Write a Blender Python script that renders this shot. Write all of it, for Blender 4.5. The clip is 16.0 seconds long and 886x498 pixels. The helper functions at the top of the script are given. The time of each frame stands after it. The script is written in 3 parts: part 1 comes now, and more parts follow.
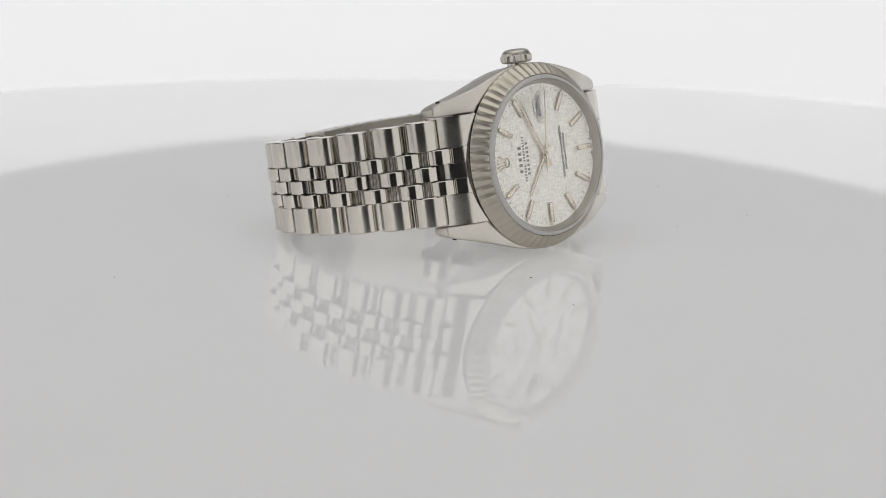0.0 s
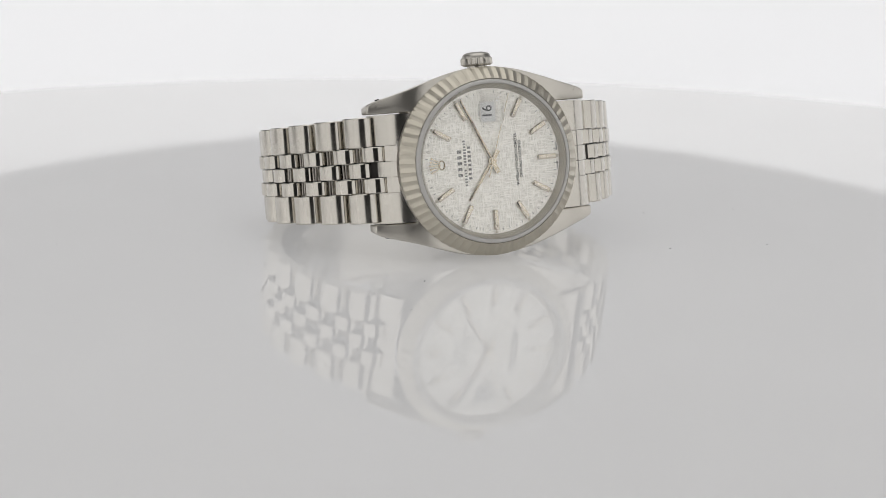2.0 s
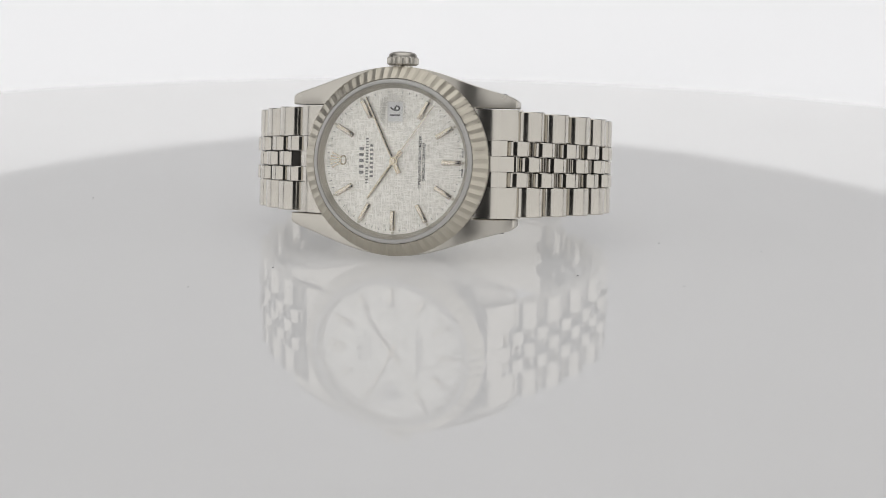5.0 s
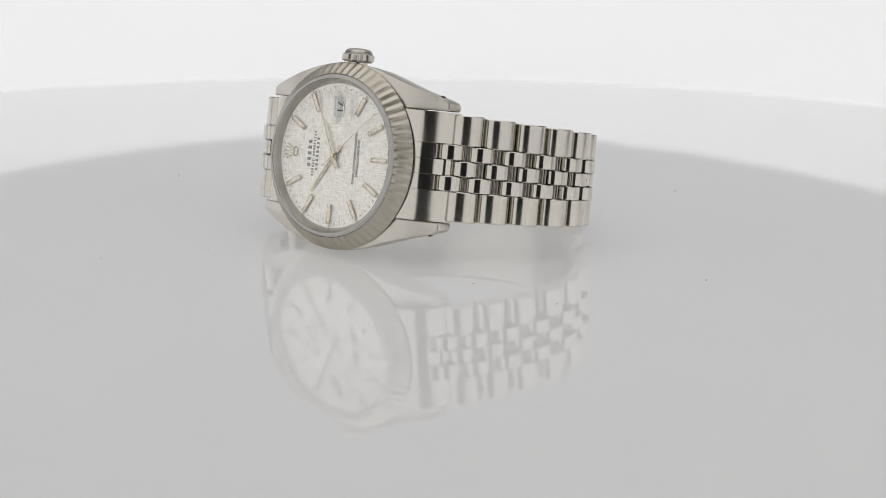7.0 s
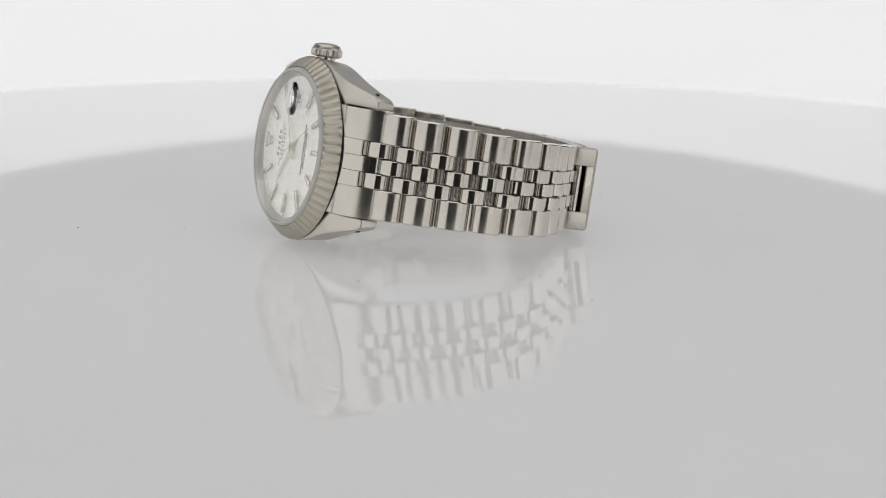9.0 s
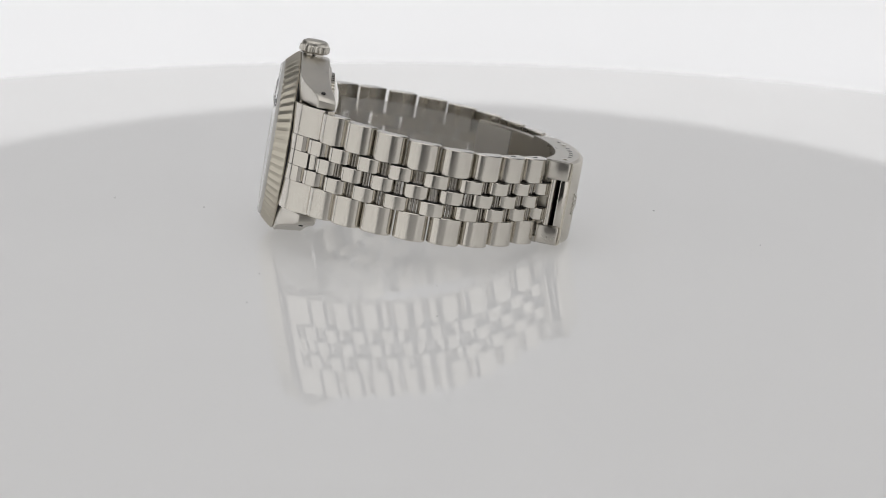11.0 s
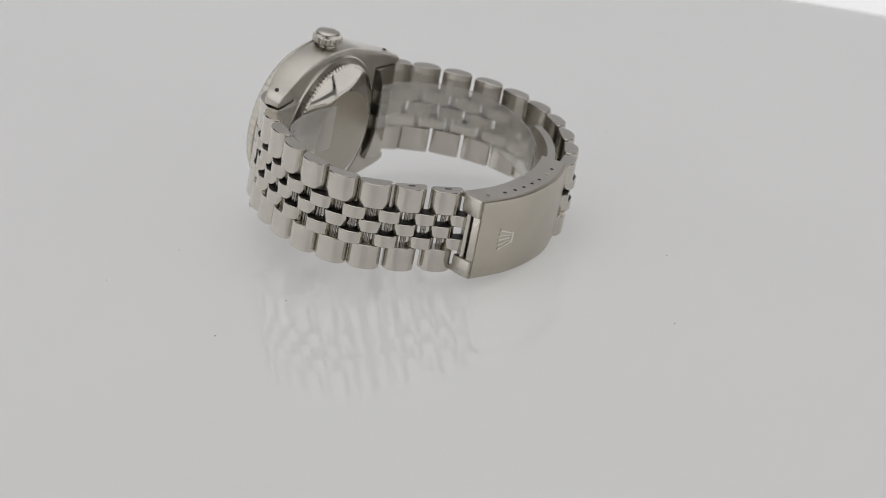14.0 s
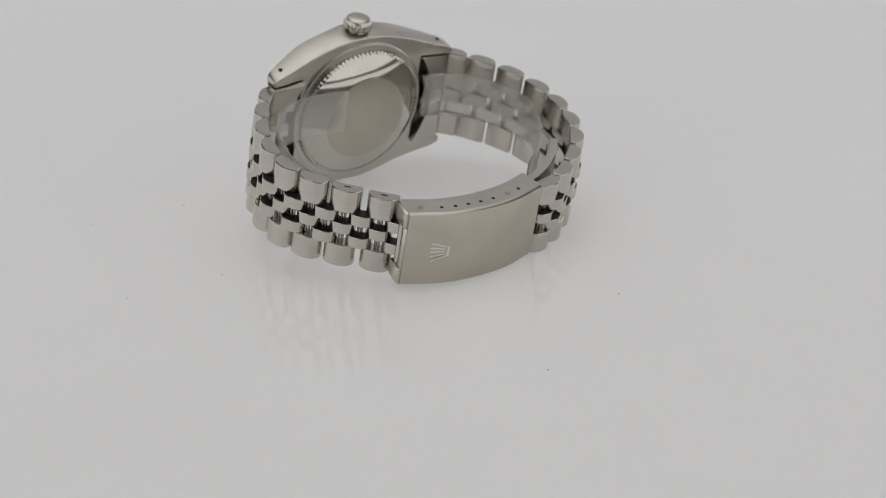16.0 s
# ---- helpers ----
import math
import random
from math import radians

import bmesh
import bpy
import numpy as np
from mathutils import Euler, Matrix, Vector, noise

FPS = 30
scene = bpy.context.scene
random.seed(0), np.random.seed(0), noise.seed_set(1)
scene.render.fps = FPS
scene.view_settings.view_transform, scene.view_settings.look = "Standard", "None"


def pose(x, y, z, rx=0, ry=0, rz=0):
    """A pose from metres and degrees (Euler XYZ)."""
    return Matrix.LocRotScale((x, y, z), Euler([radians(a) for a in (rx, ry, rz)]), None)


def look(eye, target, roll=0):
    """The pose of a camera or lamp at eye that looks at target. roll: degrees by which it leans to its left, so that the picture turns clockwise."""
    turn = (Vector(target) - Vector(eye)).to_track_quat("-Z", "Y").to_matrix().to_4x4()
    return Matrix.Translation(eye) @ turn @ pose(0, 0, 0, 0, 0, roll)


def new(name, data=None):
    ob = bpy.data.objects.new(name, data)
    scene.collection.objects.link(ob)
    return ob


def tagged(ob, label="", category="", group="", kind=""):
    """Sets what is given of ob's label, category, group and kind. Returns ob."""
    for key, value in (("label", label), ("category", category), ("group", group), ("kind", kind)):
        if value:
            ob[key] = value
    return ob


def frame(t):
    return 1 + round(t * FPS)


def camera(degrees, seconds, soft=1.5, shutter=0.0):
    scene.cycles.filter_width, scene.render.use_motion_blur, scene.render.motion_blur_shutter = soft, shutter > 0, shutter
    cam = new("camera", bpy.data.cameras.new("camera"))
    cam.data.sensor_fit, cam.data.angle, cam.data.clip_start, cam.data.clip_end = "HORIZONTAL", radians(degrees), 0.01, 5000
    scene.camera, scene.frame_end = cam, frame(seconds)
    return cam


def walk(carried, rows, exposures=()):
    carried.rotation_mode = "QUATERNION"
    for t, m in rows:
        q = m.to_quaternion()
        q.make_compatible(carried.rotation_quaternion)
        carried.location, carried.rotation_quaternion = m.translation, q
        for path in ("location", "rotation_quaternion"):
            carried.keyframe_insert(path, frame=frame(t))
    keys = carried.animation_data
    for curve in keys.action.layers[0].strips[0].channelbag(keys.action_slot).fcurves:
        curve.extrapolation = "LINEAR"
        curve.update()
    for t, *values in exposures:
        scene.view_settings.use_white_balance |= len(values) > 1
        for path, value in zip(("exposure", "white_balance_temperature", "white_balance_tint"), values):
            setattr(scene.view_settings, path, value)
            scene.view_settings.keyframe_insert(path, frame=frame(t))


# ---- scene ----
# ---- the camera and its way ----
ZT = 0.0184          # height of the dial's middle over the turntable
LEAN = 0.88          # the camera's roll in degrees


def cam_pose(d, h, pitch, yaw=-0.432):
    turn = (Matrix.Rotation(radians(yaw), 4, "Z") @ Matrix.Rotation(radians(90 + pitch), 4, "X")
            @ Matrix.Rotation(radians(LEAN), 4, "Z"))
    return Matrix.Translation((0, -d, h + ZT)) @ turn


cam = camera(22.62, 16.0, soft=0.9)
cam.data.dof.use_dof, cam.data.dof.focus_distance, cam.data.dof.aperture_fstop = True, 0.422, 24.0
walk(cam, [
    (0.0, cam_pose(0.4388, 0.0752, -12.647)),
    (9.6, cam_pose(0.4388, 0.0752, -12.647)),
    (10.6, cam_pose(0.4386, 0.0812, -13.40)),
    (11.4, cam_pose(0.4375, 0.0918, -14.73, -0.443)),
    (12.5, cam_pose(0.4311, 0.1098, -17.13, -0.459)),
    (14.0, cam_pose(0.4233, 0.1446, -21.65, -0.515)),
    (16.0, cam_pose(0.4166, 0.1804, -26.26, -0.564)),
])

# ---- world and lamps ----
scene.view_settings.exposure = -0.295
world = bpy.data.worlds.new("studio")
scene.world = world
world.use_nodes = True
world.node_tree.nodes["Background"].inputs[0].default_value = (0.97, 0.97, 1.0, 1)
world.node_tree.nodes["Background"].inputs[1].default_value = 0.25


def softbox(name, eye, target, sx, sy, watts):
    data = bpy.data.lights.new(name, "AREA")
    data.shape, data.size, data.size_y, data.energy = "RECTANGLE", sx, sy, watts
    data.color = (1.0, 0.99, 0.98)
    ob = new(name, data)
    ob.matrix_world = look(eye, target)
    return ob


softbox("softbox_a", (-0.62, -0.37, 0.26), (-0.04, 0.0, 0.10), 1.22, 0.62, 2.5)
softbox("softbox_b", (0.62, -0.37, 0.26), (0.04, 0.0, 0.10), 1.22, 0.62, 2.5)
softbox("softbox_top", (0.0, 0.10, 0.95), (0, 0.1, 0), 1.40, 1.40, 4.2)
# added unseen fill lamp, aimed up to brighten ceiling and walls
softbox("ceiling_fill", (0.0, 0.2, 1.05), (0, 0.2, 3), 1.2, 1.2, 4.4)


# ---- materials ----
def material(name):
    m = bpy.data.materials.new(name)
    m.use_nodes = True
    t = m.node_tree
    return m, t, t.nodes["Principled BSDF"]


def node(t, kind, **inputs):
    n = t.nodes.new(kind)
    for key, value in inputs.items():
        n.inputs[key.replace("_", " ")].default_value = value
    return n


def ramp(t, source, stops):
    n = t.nodes.new("ShaderNodeValToRGB")
    while len(n.color_ramp.elements) < len(stops):
        n.color_ramp.elements.new(0.5)
    for e, (at, v) in zip(n.color_ramp.elements, stops):
        e.position, e.color = at, (v, v, v, 1) if isinstance(v, (int, float)) else (*v, 1)
    t.links.new(source, n.inputs[0])
    return n


def metal(name, colour, rough, grain=(1, 1, 1), scale=900.0, bump=0.0, spread=0.06):
    """Steel or gold with fine grain along one way and soft smudges."""
    m, t, p = material(name)
    p.inputs["Metallic"].default_value = 1.0
    co = t.nodes.new("ShaderNodeTexCoord")
    mp = node(t, "ShaderNodeMapping")
    mp.inputs["Scale"].default_value = grain
    t.links.new(co.outputs["Object"], mp.inputs[0])
    fine = node(t, "ShaderNodeTexNoise", Scale=scale, Detail=4.0, Roughness=0.6)
    t.links.new(mp.outputs[0], fine.inputs["Vector"])
    broad = node(t, "ShaderNodeTexNoise", Scale=140.0, Detail=3.0)
    t.links.new(co.outputs["Object"], broad.inputs["Vector"])
    mix = t.nodes.new("ShaderNodeMath")
    mix.operation = "MULTIPLY_ADD"
    t.links.new(fine.outputs[0], mix.inputs[0])
    mix.inputs[1].default_value = 0.5
    t.links.new(broad.outputs[0], mix.inputs[2])
    r = ramp(t, mix.outputs[0], [(0.5, rough - spread / 2), (1.0, rough + spread)])
    t.links.new(r.outputs[0], p.inputs["Roughness"])
    lo = tuple(c * 0.93 for c in colour)
    c = ramp(t, broad.outputs[0], [(0.35, lo), (0.65, colour)])
    t.links.new(c.outputs[0], p.inputs["Base Color"])
    if bump:
        b = node(t, "ShaderNodeBump", Strength=bump, Distance=0.00005)
        t.links.new(fine.outputs[0], b.inputs["Height"])
        t.links.new(b.outputs[0], p.inputs["Normal"])
    return m


def plain(name, colour, rough=0.5, metallic=0.0):
    m, t, p = material(name)
    p.inputs["Metallic"].default_value = metallic
    n = node(t, "ShaderNodeTexNoise", Scale=600.0, Detail=3.0)
    c = ramp(t, n.outputs[0], [(0.3, tuple(v * 0.88 for v in colour)), (0.7, colour)])
    t.links.new(c.outputs[0], p.inputs["Base Color"])
    p.inputs["Roughness"].default_value = rough
    return m


def glass(name, rough=0.0, ior=1.49, colour=(1, 1, 1)):
    m, t, p = material(name)
    p.inputs["Base Color"].default_value = (*colour, 1)
    p.inputs["Transmission Weight"].default_value = 1.0
    p.inputs["Roughness"].default_value = rough
    p.inputs["IOR"].default_value = ior
    return m


def linen(name):
    """Silvered dial with a woven linen grain."""
    m, t, p = material(name)
    p.inputs["Metallic"].default_value = 0.48
    co = t.nodes.new("ShaderNodeTexCoord")
    heights = []
    for sx, sz in ((520.0, 4600.0), (4600.0, 520.0)):
        mp = node(t, "ShaderNodeMapping")
        mp.inputs["Scale"].default_value = (sx, 1, sz)
        t.links.new(co.outputs["Object"], mp.inputs[0])
        n = node(t, "ShaderNodeTexNoise", Scale=1.0, Detail=3.0, Roughness=0.65)
        t.links.new(mp.outputs[0], n.inputs["Vector"])
        heights.append(n)
    mx = t.nodes.new("ShaderNodeMath")
    mx.operation = "MAXIMUM"
    t.links.new(heights[0].outputs[0], mx.inputs[0])
    t.links.new(heights[1].outputs[0], mx.inputs[1])
    c = ramp(t, mx.outputs[0], [(0.44, (0.70, 0.68, 0.61)), (0.60, (1.0, 0.975, 0.91))])
    t.links.new(c.outputs[0], p.inputs["Base Color"])
    r = ramp(t, mx.outputs[0], [(0.4, 0.39), (0.7, 0.27)])
    t.links.new(r.outputs[0], p.inputs["Roughness"])
    b = node(t, "ShaderNodeBump", Strength=0.55, Distance=0.0001)
    t.links.new(mx.outputs[0], b.inputs["Height"])
    t.links.new(b.outputs[0], p.inputs["Normal"])
    return m


def acrylic(name):
    """Glossy white translucent acrylic sheet with added glow and faint smears."""
    m, t, p = material(name)
    co = t.nodes.new("ShaderNodeTexCoord")
    n = node(t, "ShaderNodeTexNoise", Scale=9.0, Detail=5.0)
    t.links.new(co.outputs["Object"], n.inputs["Vector"])
    c = ramp(t, n.outputs[0], [(0.3, (0.545, 0.54, 0.54)), (0.7, (0.565, 0.56, 0.56))])
    t.links.new(c.outputs[0], p.inputs["Base Color"])
    r = ramp(t, n.outputs[0], [(0.3, 0.001), (0.7, 0.007)])
    t.links.new(r.outputs[0], p.inputs["Roughness"])
    # emission added to the disc, fills the shadow under the watch
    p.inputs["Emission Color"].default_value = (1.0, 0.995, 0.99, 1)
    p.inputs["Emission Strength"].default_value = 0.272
    p.inputs["Subsurface Weight"].default_value = 1.0
    p.inputs["Subsurface Radius"].default_value = (1.0, 1.0, 1.0)
    p.inputs["Subsurface Scale"].default_value = 0.012
    p.inputs["IOR"].default_value = 1.5
    return m


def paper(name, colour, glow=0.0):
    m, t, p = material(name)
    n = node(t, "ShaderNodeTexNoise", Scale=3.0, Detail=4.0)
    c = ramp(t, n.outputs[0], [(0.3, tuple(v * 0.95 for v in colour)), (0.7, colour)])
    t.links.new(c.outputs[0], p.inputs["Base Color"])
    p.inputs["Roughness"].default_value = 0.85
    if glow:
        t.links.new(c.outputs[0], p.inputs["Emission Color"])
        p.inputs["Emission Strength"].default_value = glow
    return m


STEEL = (0.62, 0.59, 0.535)
POLISHED = metal("polished_steel", STEEL, 0.10, spread=0.05)
SATIN = metal("satin_steel", STEEL, 0.29, grain=(0.12, 1, 3.0), scale=2600.0, bump=0.03, spread=0.04)
SATIN_V = metal("satin_steel_upright", STEEL, 0.17, grain=(3.0, 1, 0.15), scale=2600.0, bump=0.04)
GOLD = metal("white_gold", (0.60, 0.56, 0.475), 0.33)
MARKER = metal("marker_gold", (0.66, 0.60, 0.50), 0.13)
HAND = metal("hand_gold", (0.62, 0.55, 0.43), 0.14)
WALL = metal("satin_ring", (0.52, 0.49, 0.43), 0.34)
MIRROR = metal("mirror_steel", (0.62, 0.59, 0.54), 0.05, spread=0.02)
BRUSHED = metal("brushed_clasp_steel", (0.555, 0.515, 0.44), 0.29, grain=(3.0, 1, 0.12), scale=2600.0, bump=0.015, spread=0.025)
# near black: the shade in the bracelet's gaps as a colour
GAP_SHADE = metal("gap_shade_steel", (0.05, 0.047, 0.044), 0.45)
# hinge steel darkened by colour so the tubes recede into the gaps
SHADED_HINGE = metal("shaded_hinge_steel", (0.34, 0.32, 0.29), 0.22)
EMBLEM = metal("emblem_steel", (0.80, 0.78, 0.73), 0.42)
DARK = plain("dark_gap", (0.012, 0.012, 0.013), 0.5)
PRINT = plain("dark_print", (0.035, 0.033, 0.03), 0.5)
PALE_PRINT = plain("faded_print", (0.23, 0.225, 0.21), 0.5)
DATE_WHITE = plain("date_white", (0.80, 0.80, 0.78), 0.5)
LUME = plain("aged_lume", (0.62, 0.58, 0.48), 0.6)
DIAL = linen("linen_dial")
CRYSTAL = glass("crystal", 0.0, 1.49)
FROST = glass("hazy_crystal", 0.16, 1.5, (0.72, 0.705, 0.675))
FROST.node_tree.nodes["Principled BSDF"].inputs["Transmission Weight"].default_value = 0.2
FILM = glass("clear_film", 0.11, 1.40, (0.93, 0.915, 0.89))
FILM.node_tree.nodes["Principled BSDF"].inputs["Transmission Weight"].default_value = 0.80
ACRYLIC = acrylic("white_acrylic")
GROUND = paper("white_ground", (0.80, 0.80, 0.80))
# emission added to the paper in place of light falling on it
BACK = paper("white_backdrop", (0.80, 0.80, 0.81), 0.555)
# glow added to a sheet that only reflections show
FILL_SHEET = paper("fill_sheet", (0.55, 0.55, 0.565), 0.14)
ROOM = paper("grey_wall", (0.09, 0.09, 0.093))
CEIL = paper("white_ceiling", (0.75, 0.75, 0.75))
SPECK = plain("grey_dust", (0.10, 0.10, 0.10), 0.9)

MM = 0.001


# ---- building helpers ----
def finish(bm, angle=32.0):
    bmesh.ops.recalc_face_normals(bm, faces=bm.faces)
    limit = radians(angle)
    for f in bm.faces:
        f.smooth = True
    for e in bm.edges:
        e.smooth = not (len(e.link_faces) == 2 and e.calc_face_angle(0.0) > limit)


def mesh_of(name, bm, mat, angle=32.0, unit=MM, rings=False):
    finish(bm, angle)
    if rings:
        for e in bm.edges:
            if abs(e.verts[0].co.z - e.verts[1].co.z) < 1e-5:
                e.smooth = False
    me = bpy.data.meshes.new(name)
    bmesh.ops.scale(bm, vec=(unit, unit, unit), verts=bm.verts)
    bm.to_mesh(me)
    bm.free()
    me.materials.append(mat)
    return me


def part(name, bm, mat, parent, label="", angle=32.0, m=None):
    """One mesh object under a thing or a part; the bmesh is in millimetres."""
    ob = new(name, mesh_of(name, bm, mat, angle))
    ob.parent = parent
    if m is not None:
        ob.matrix_basis = m
    return tagged(ob, label)


def quads(bm, rows, close_u=False, close_v=False):
    vs = [[bm.verts.new(p) for p in r] for r in rows]
    nu, nv = len(vs), len(vs[0])
    for i in range(nu if close_u else nu - 1):
        for j in range(nv if close_v else nv - 1):
            a, b = vs[i], vs[(i + 1) % nu]
            bm.faces.new((a[j], a[(j + 1) % nv], b[(j + 1) % nv], b[j]))
    return vs


def lathe(bm, profile, seg=128, closed=False, shape=None):
    """Turn (radius, y) round the Y axis; shape(i, r, y) may change a point."""
    rows = []
    for i in range(seg):
        a = 2 * math.pi * i / seg
        row = []
        for r, y in profile:
            if shape:
                r, y = shape(a, r, y)
            row.append((r * math.cos(a), y, r * math.sin(a)))
        rows.append(row)
    return quads(bm, rows, close_u=True, close_v=closed)


def cap(bm, ring):
    bm.faces.new(ring)


def block(bm, sx, sy, sz, loc=(0, 0, 0), rot=None, bevel=0.0):
    r = bmesh.ops.create_cube(bm, size=1)["verts"]
    bmesh.ops.scale(bm, vec=(sx, sy, sz), verts=r)
    if bevel:
        es = list({e for v in r for e in v.link_edges})
        out = bmesh.ops.bevel(bm, geom=es, offset=bevel, segments=2, affect="EDGES", profile=0.5)
        r = list({v for f in out["faces"] for v in f.verts} | {v for v in r if v.is_valid})
    m = Matrix.Translation(loc) @ (rot if rot is not None else Matrix.Identity(4))
    bmesh.ops.transform(bm, matrix=m, verts=r)
    return r


def rod(bm, r, depth, m, seg=12):
    out = bmesh.ops.create_cone(bm, cap_ends=True, segments=seg, radius1=r, radius2=r, depth=depth)["verts"]
    bmesh.ops.transform(bm, matrix=m, verts=out)


def extrude_section(bm, pts, z0, z1, bevel=0.0):
    """A closed (u, n) outline drawn out along Z, its two ends eased by bevel."""
    def ring(z, inset):
        cx = sum(p[0] for p in pts) / len(pts)
        cy = sum(p[1] for p in pts) / len(pts)
        out = []
        for x, y in pts:
            d = max(math.hypot(x - cx, y - cy), 1e-6)
            k = (d - inset) / d
            out.append((cx + (x - cx) * k, cy + (y - cy) * k, z))
        return out
    rows = [ring(z0, bevel), ring(z0 + bevel, 0), ring(z1 - bevel, 0), ring(z1, bevel)] if bevel else [ring(z0, 0), ring(z1, 0)]
    vs = quads(bm, rows, close_v=True)
    bm.faces.new(vs[0])
    bm.faces.new(vs[-1])


def smoothstep(a, b, x):
    k = min(1.0, max(0.0, (x - a) / (b - a)))
    return k * k * (3 - 2 * k)


# ---- the studio ----
def setting():
    def sheet(name, rows, mat, label, kind="structure"):
        bm = bmesh.new()
        quads(bm, rows)
        me = mesh_of(name, bm, mat, unit=1.0)
        return tagged(new(name, me), label, kind=kind)

    # one white floor that runs on under and behind the turntable
    sheet("ground", [[(x, y, -0.09) for x in (-1.6, -0.8, 0, 0.8, 1.6)] for y in (-1.6, -0.8, 0, 0.8, 1.6)],
          GROUND, "matt white paper floor of the studio")
    # white sheet with added glow swept up round the back, its top edge scooped lower in the middle
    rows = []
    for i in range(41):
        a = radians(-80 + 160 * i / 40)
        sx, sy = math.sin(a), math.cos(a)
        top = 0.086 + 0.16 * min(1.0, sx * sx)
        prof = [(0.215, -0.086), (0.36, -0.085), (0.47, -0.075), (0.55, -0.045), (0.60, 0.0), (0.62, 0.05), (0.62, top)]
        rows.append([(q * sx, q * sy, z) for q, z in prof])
    sheet("backdrop", rows, BACK, "white paper backdrop bent round behind, with added glow")
    # added glowing sheet out of view, brightens what the table mirrors
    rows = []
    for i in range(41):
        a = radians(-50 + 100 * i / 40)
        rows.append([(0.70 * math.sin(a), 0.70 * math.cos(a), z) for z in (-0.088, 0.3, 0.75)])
    sheet("backdrop_fill", rows, FILL_SHEET, "unseen pale glowing sheet added to brighten the table's reflections")
    for name, a, b in (("wall_north", (-1.6, 1.6), (1.6, 1.6)), ("wall_east", (1.6, 1.6), (1.6, -1.6)),
                       ("wall_south", (1.6, -1.6), (-1.6, -1.6)), ("wall_west", (-1.6, -1.6), (-1.6, 1.6))):
        sheet(name, [[(*a, -0.09), (*b, -0.09)], [(*a, 1.5), (*b, 1.5)]], ROOM, "plain grey studio wall")
    sheet("ceiling", [[(-1.6, -1.6, 1.5), (1.6, -1.6, 1.5)], [(-1.6, 1.6, 1.5), (1.6, 1.6, 1.5)]], CEIL, "plain white studio ceiling")


# ---- the turntable ----
TABLE_R = 210.1


def turntable():
    base = new("turntable")
    tagged(base, "round glossy white acrylic turntable with added glow, slowly turning", "turntable")
    bm = bmesh.new()
    prof = [(0.5, 0.0), (60, 0.0), (TABLE_R - 6.0, 0.0), (TABLE_R - 3.0, 0.0), (TABLE_R - 2.5, -0.02), (TABLE_R - 0.8, -0.6), (TABLE_R, -2.2), (TABLE_R, -28.0), (TABLE_R - 1.5, -30.0), (0.5, -30.0)]
    rows = [[(r * math.cos(a), r * math.sin(a), y) for r, y in prof] for a in (2 * math.pi * i / 160 for i in range(160))]
    vs = quads(bm, rows, close_u=True)
    bm.faces.new([v[0] for v in vs])
    bm.faces.new([v[-1] for v in vs])
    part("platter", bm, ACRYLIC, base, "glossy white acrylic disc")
    bm = bmesh.new()
    rod(bm, 90, 60, Matrix.Translation((0, 0, -60)), 64)
    part("pedestal", bm, GROUND, base, "white drum under the disc")
    rng = random.Random(4)
    for x, y in ((-74.6, 2.7), (38.4, -33.4), (-16.5, -45.8), (-25.6, -65.0), (47.7, -0.9), (17.0, 65.1), (-12.9, 48.6), (68.0, -2.1), (58.5, -35.3)):
        bm = bmesh.new()
        bmesh.ops.create_icosphere(bm, subdivisions=1, radius=0.16)
        for v in bm.verts:
            v.co *= rng.uniform(0.6, 1.2)
        bmesh.ops.scale(bm, vec=(1.4, 0.8, 0.5), verts=bm.verts)
        part("dust_speck", bm, SPECK, base, m=Matrix.Translation((x * MM, y * MM, 0.00005)) @ Matrix.Rotation(rng.uniform(0, 3), 4, "Z"))
    return base


# ---- the watch: X runs from twelve to six, Z to three, Y into the case ----
def hour_point(deg, r):
    a = radians(deg)
    return -r * math.cos(a), r * math.sin(a)


def turned(deg):
    """Turn about the dial's axis so that what points to twelve points to deg, clockwise."""
    return Matrix.Rotation(radians(deg), 4, "Y")


OUTLINE = [(0, 17.85), (3, 17.75), (6, 17.3), (9, 16.45), (12, 15.45), (15, 14.45), (18, 13.55), (20.0, 13.0), (21.5, 12.5), (22.1, 11.9)]


def z_out(x):
    x = abs(x)
    for (a, p), (b, q) in zip(OUTLINE, OUTLINE[1:]):
        if x <= b:
            return p + (q - p) * (x - a) / (b - a)
    return OUTLINE[-1][1]


def case_front(x):
    return 1.15 + 4.4 * smoothstep(11.0, 25.0, abs(x)) ** 1.1


def case_back_y(x):
    return 6.9 + 1.6 * smoothstep(10.0, 23.0, abs(x))


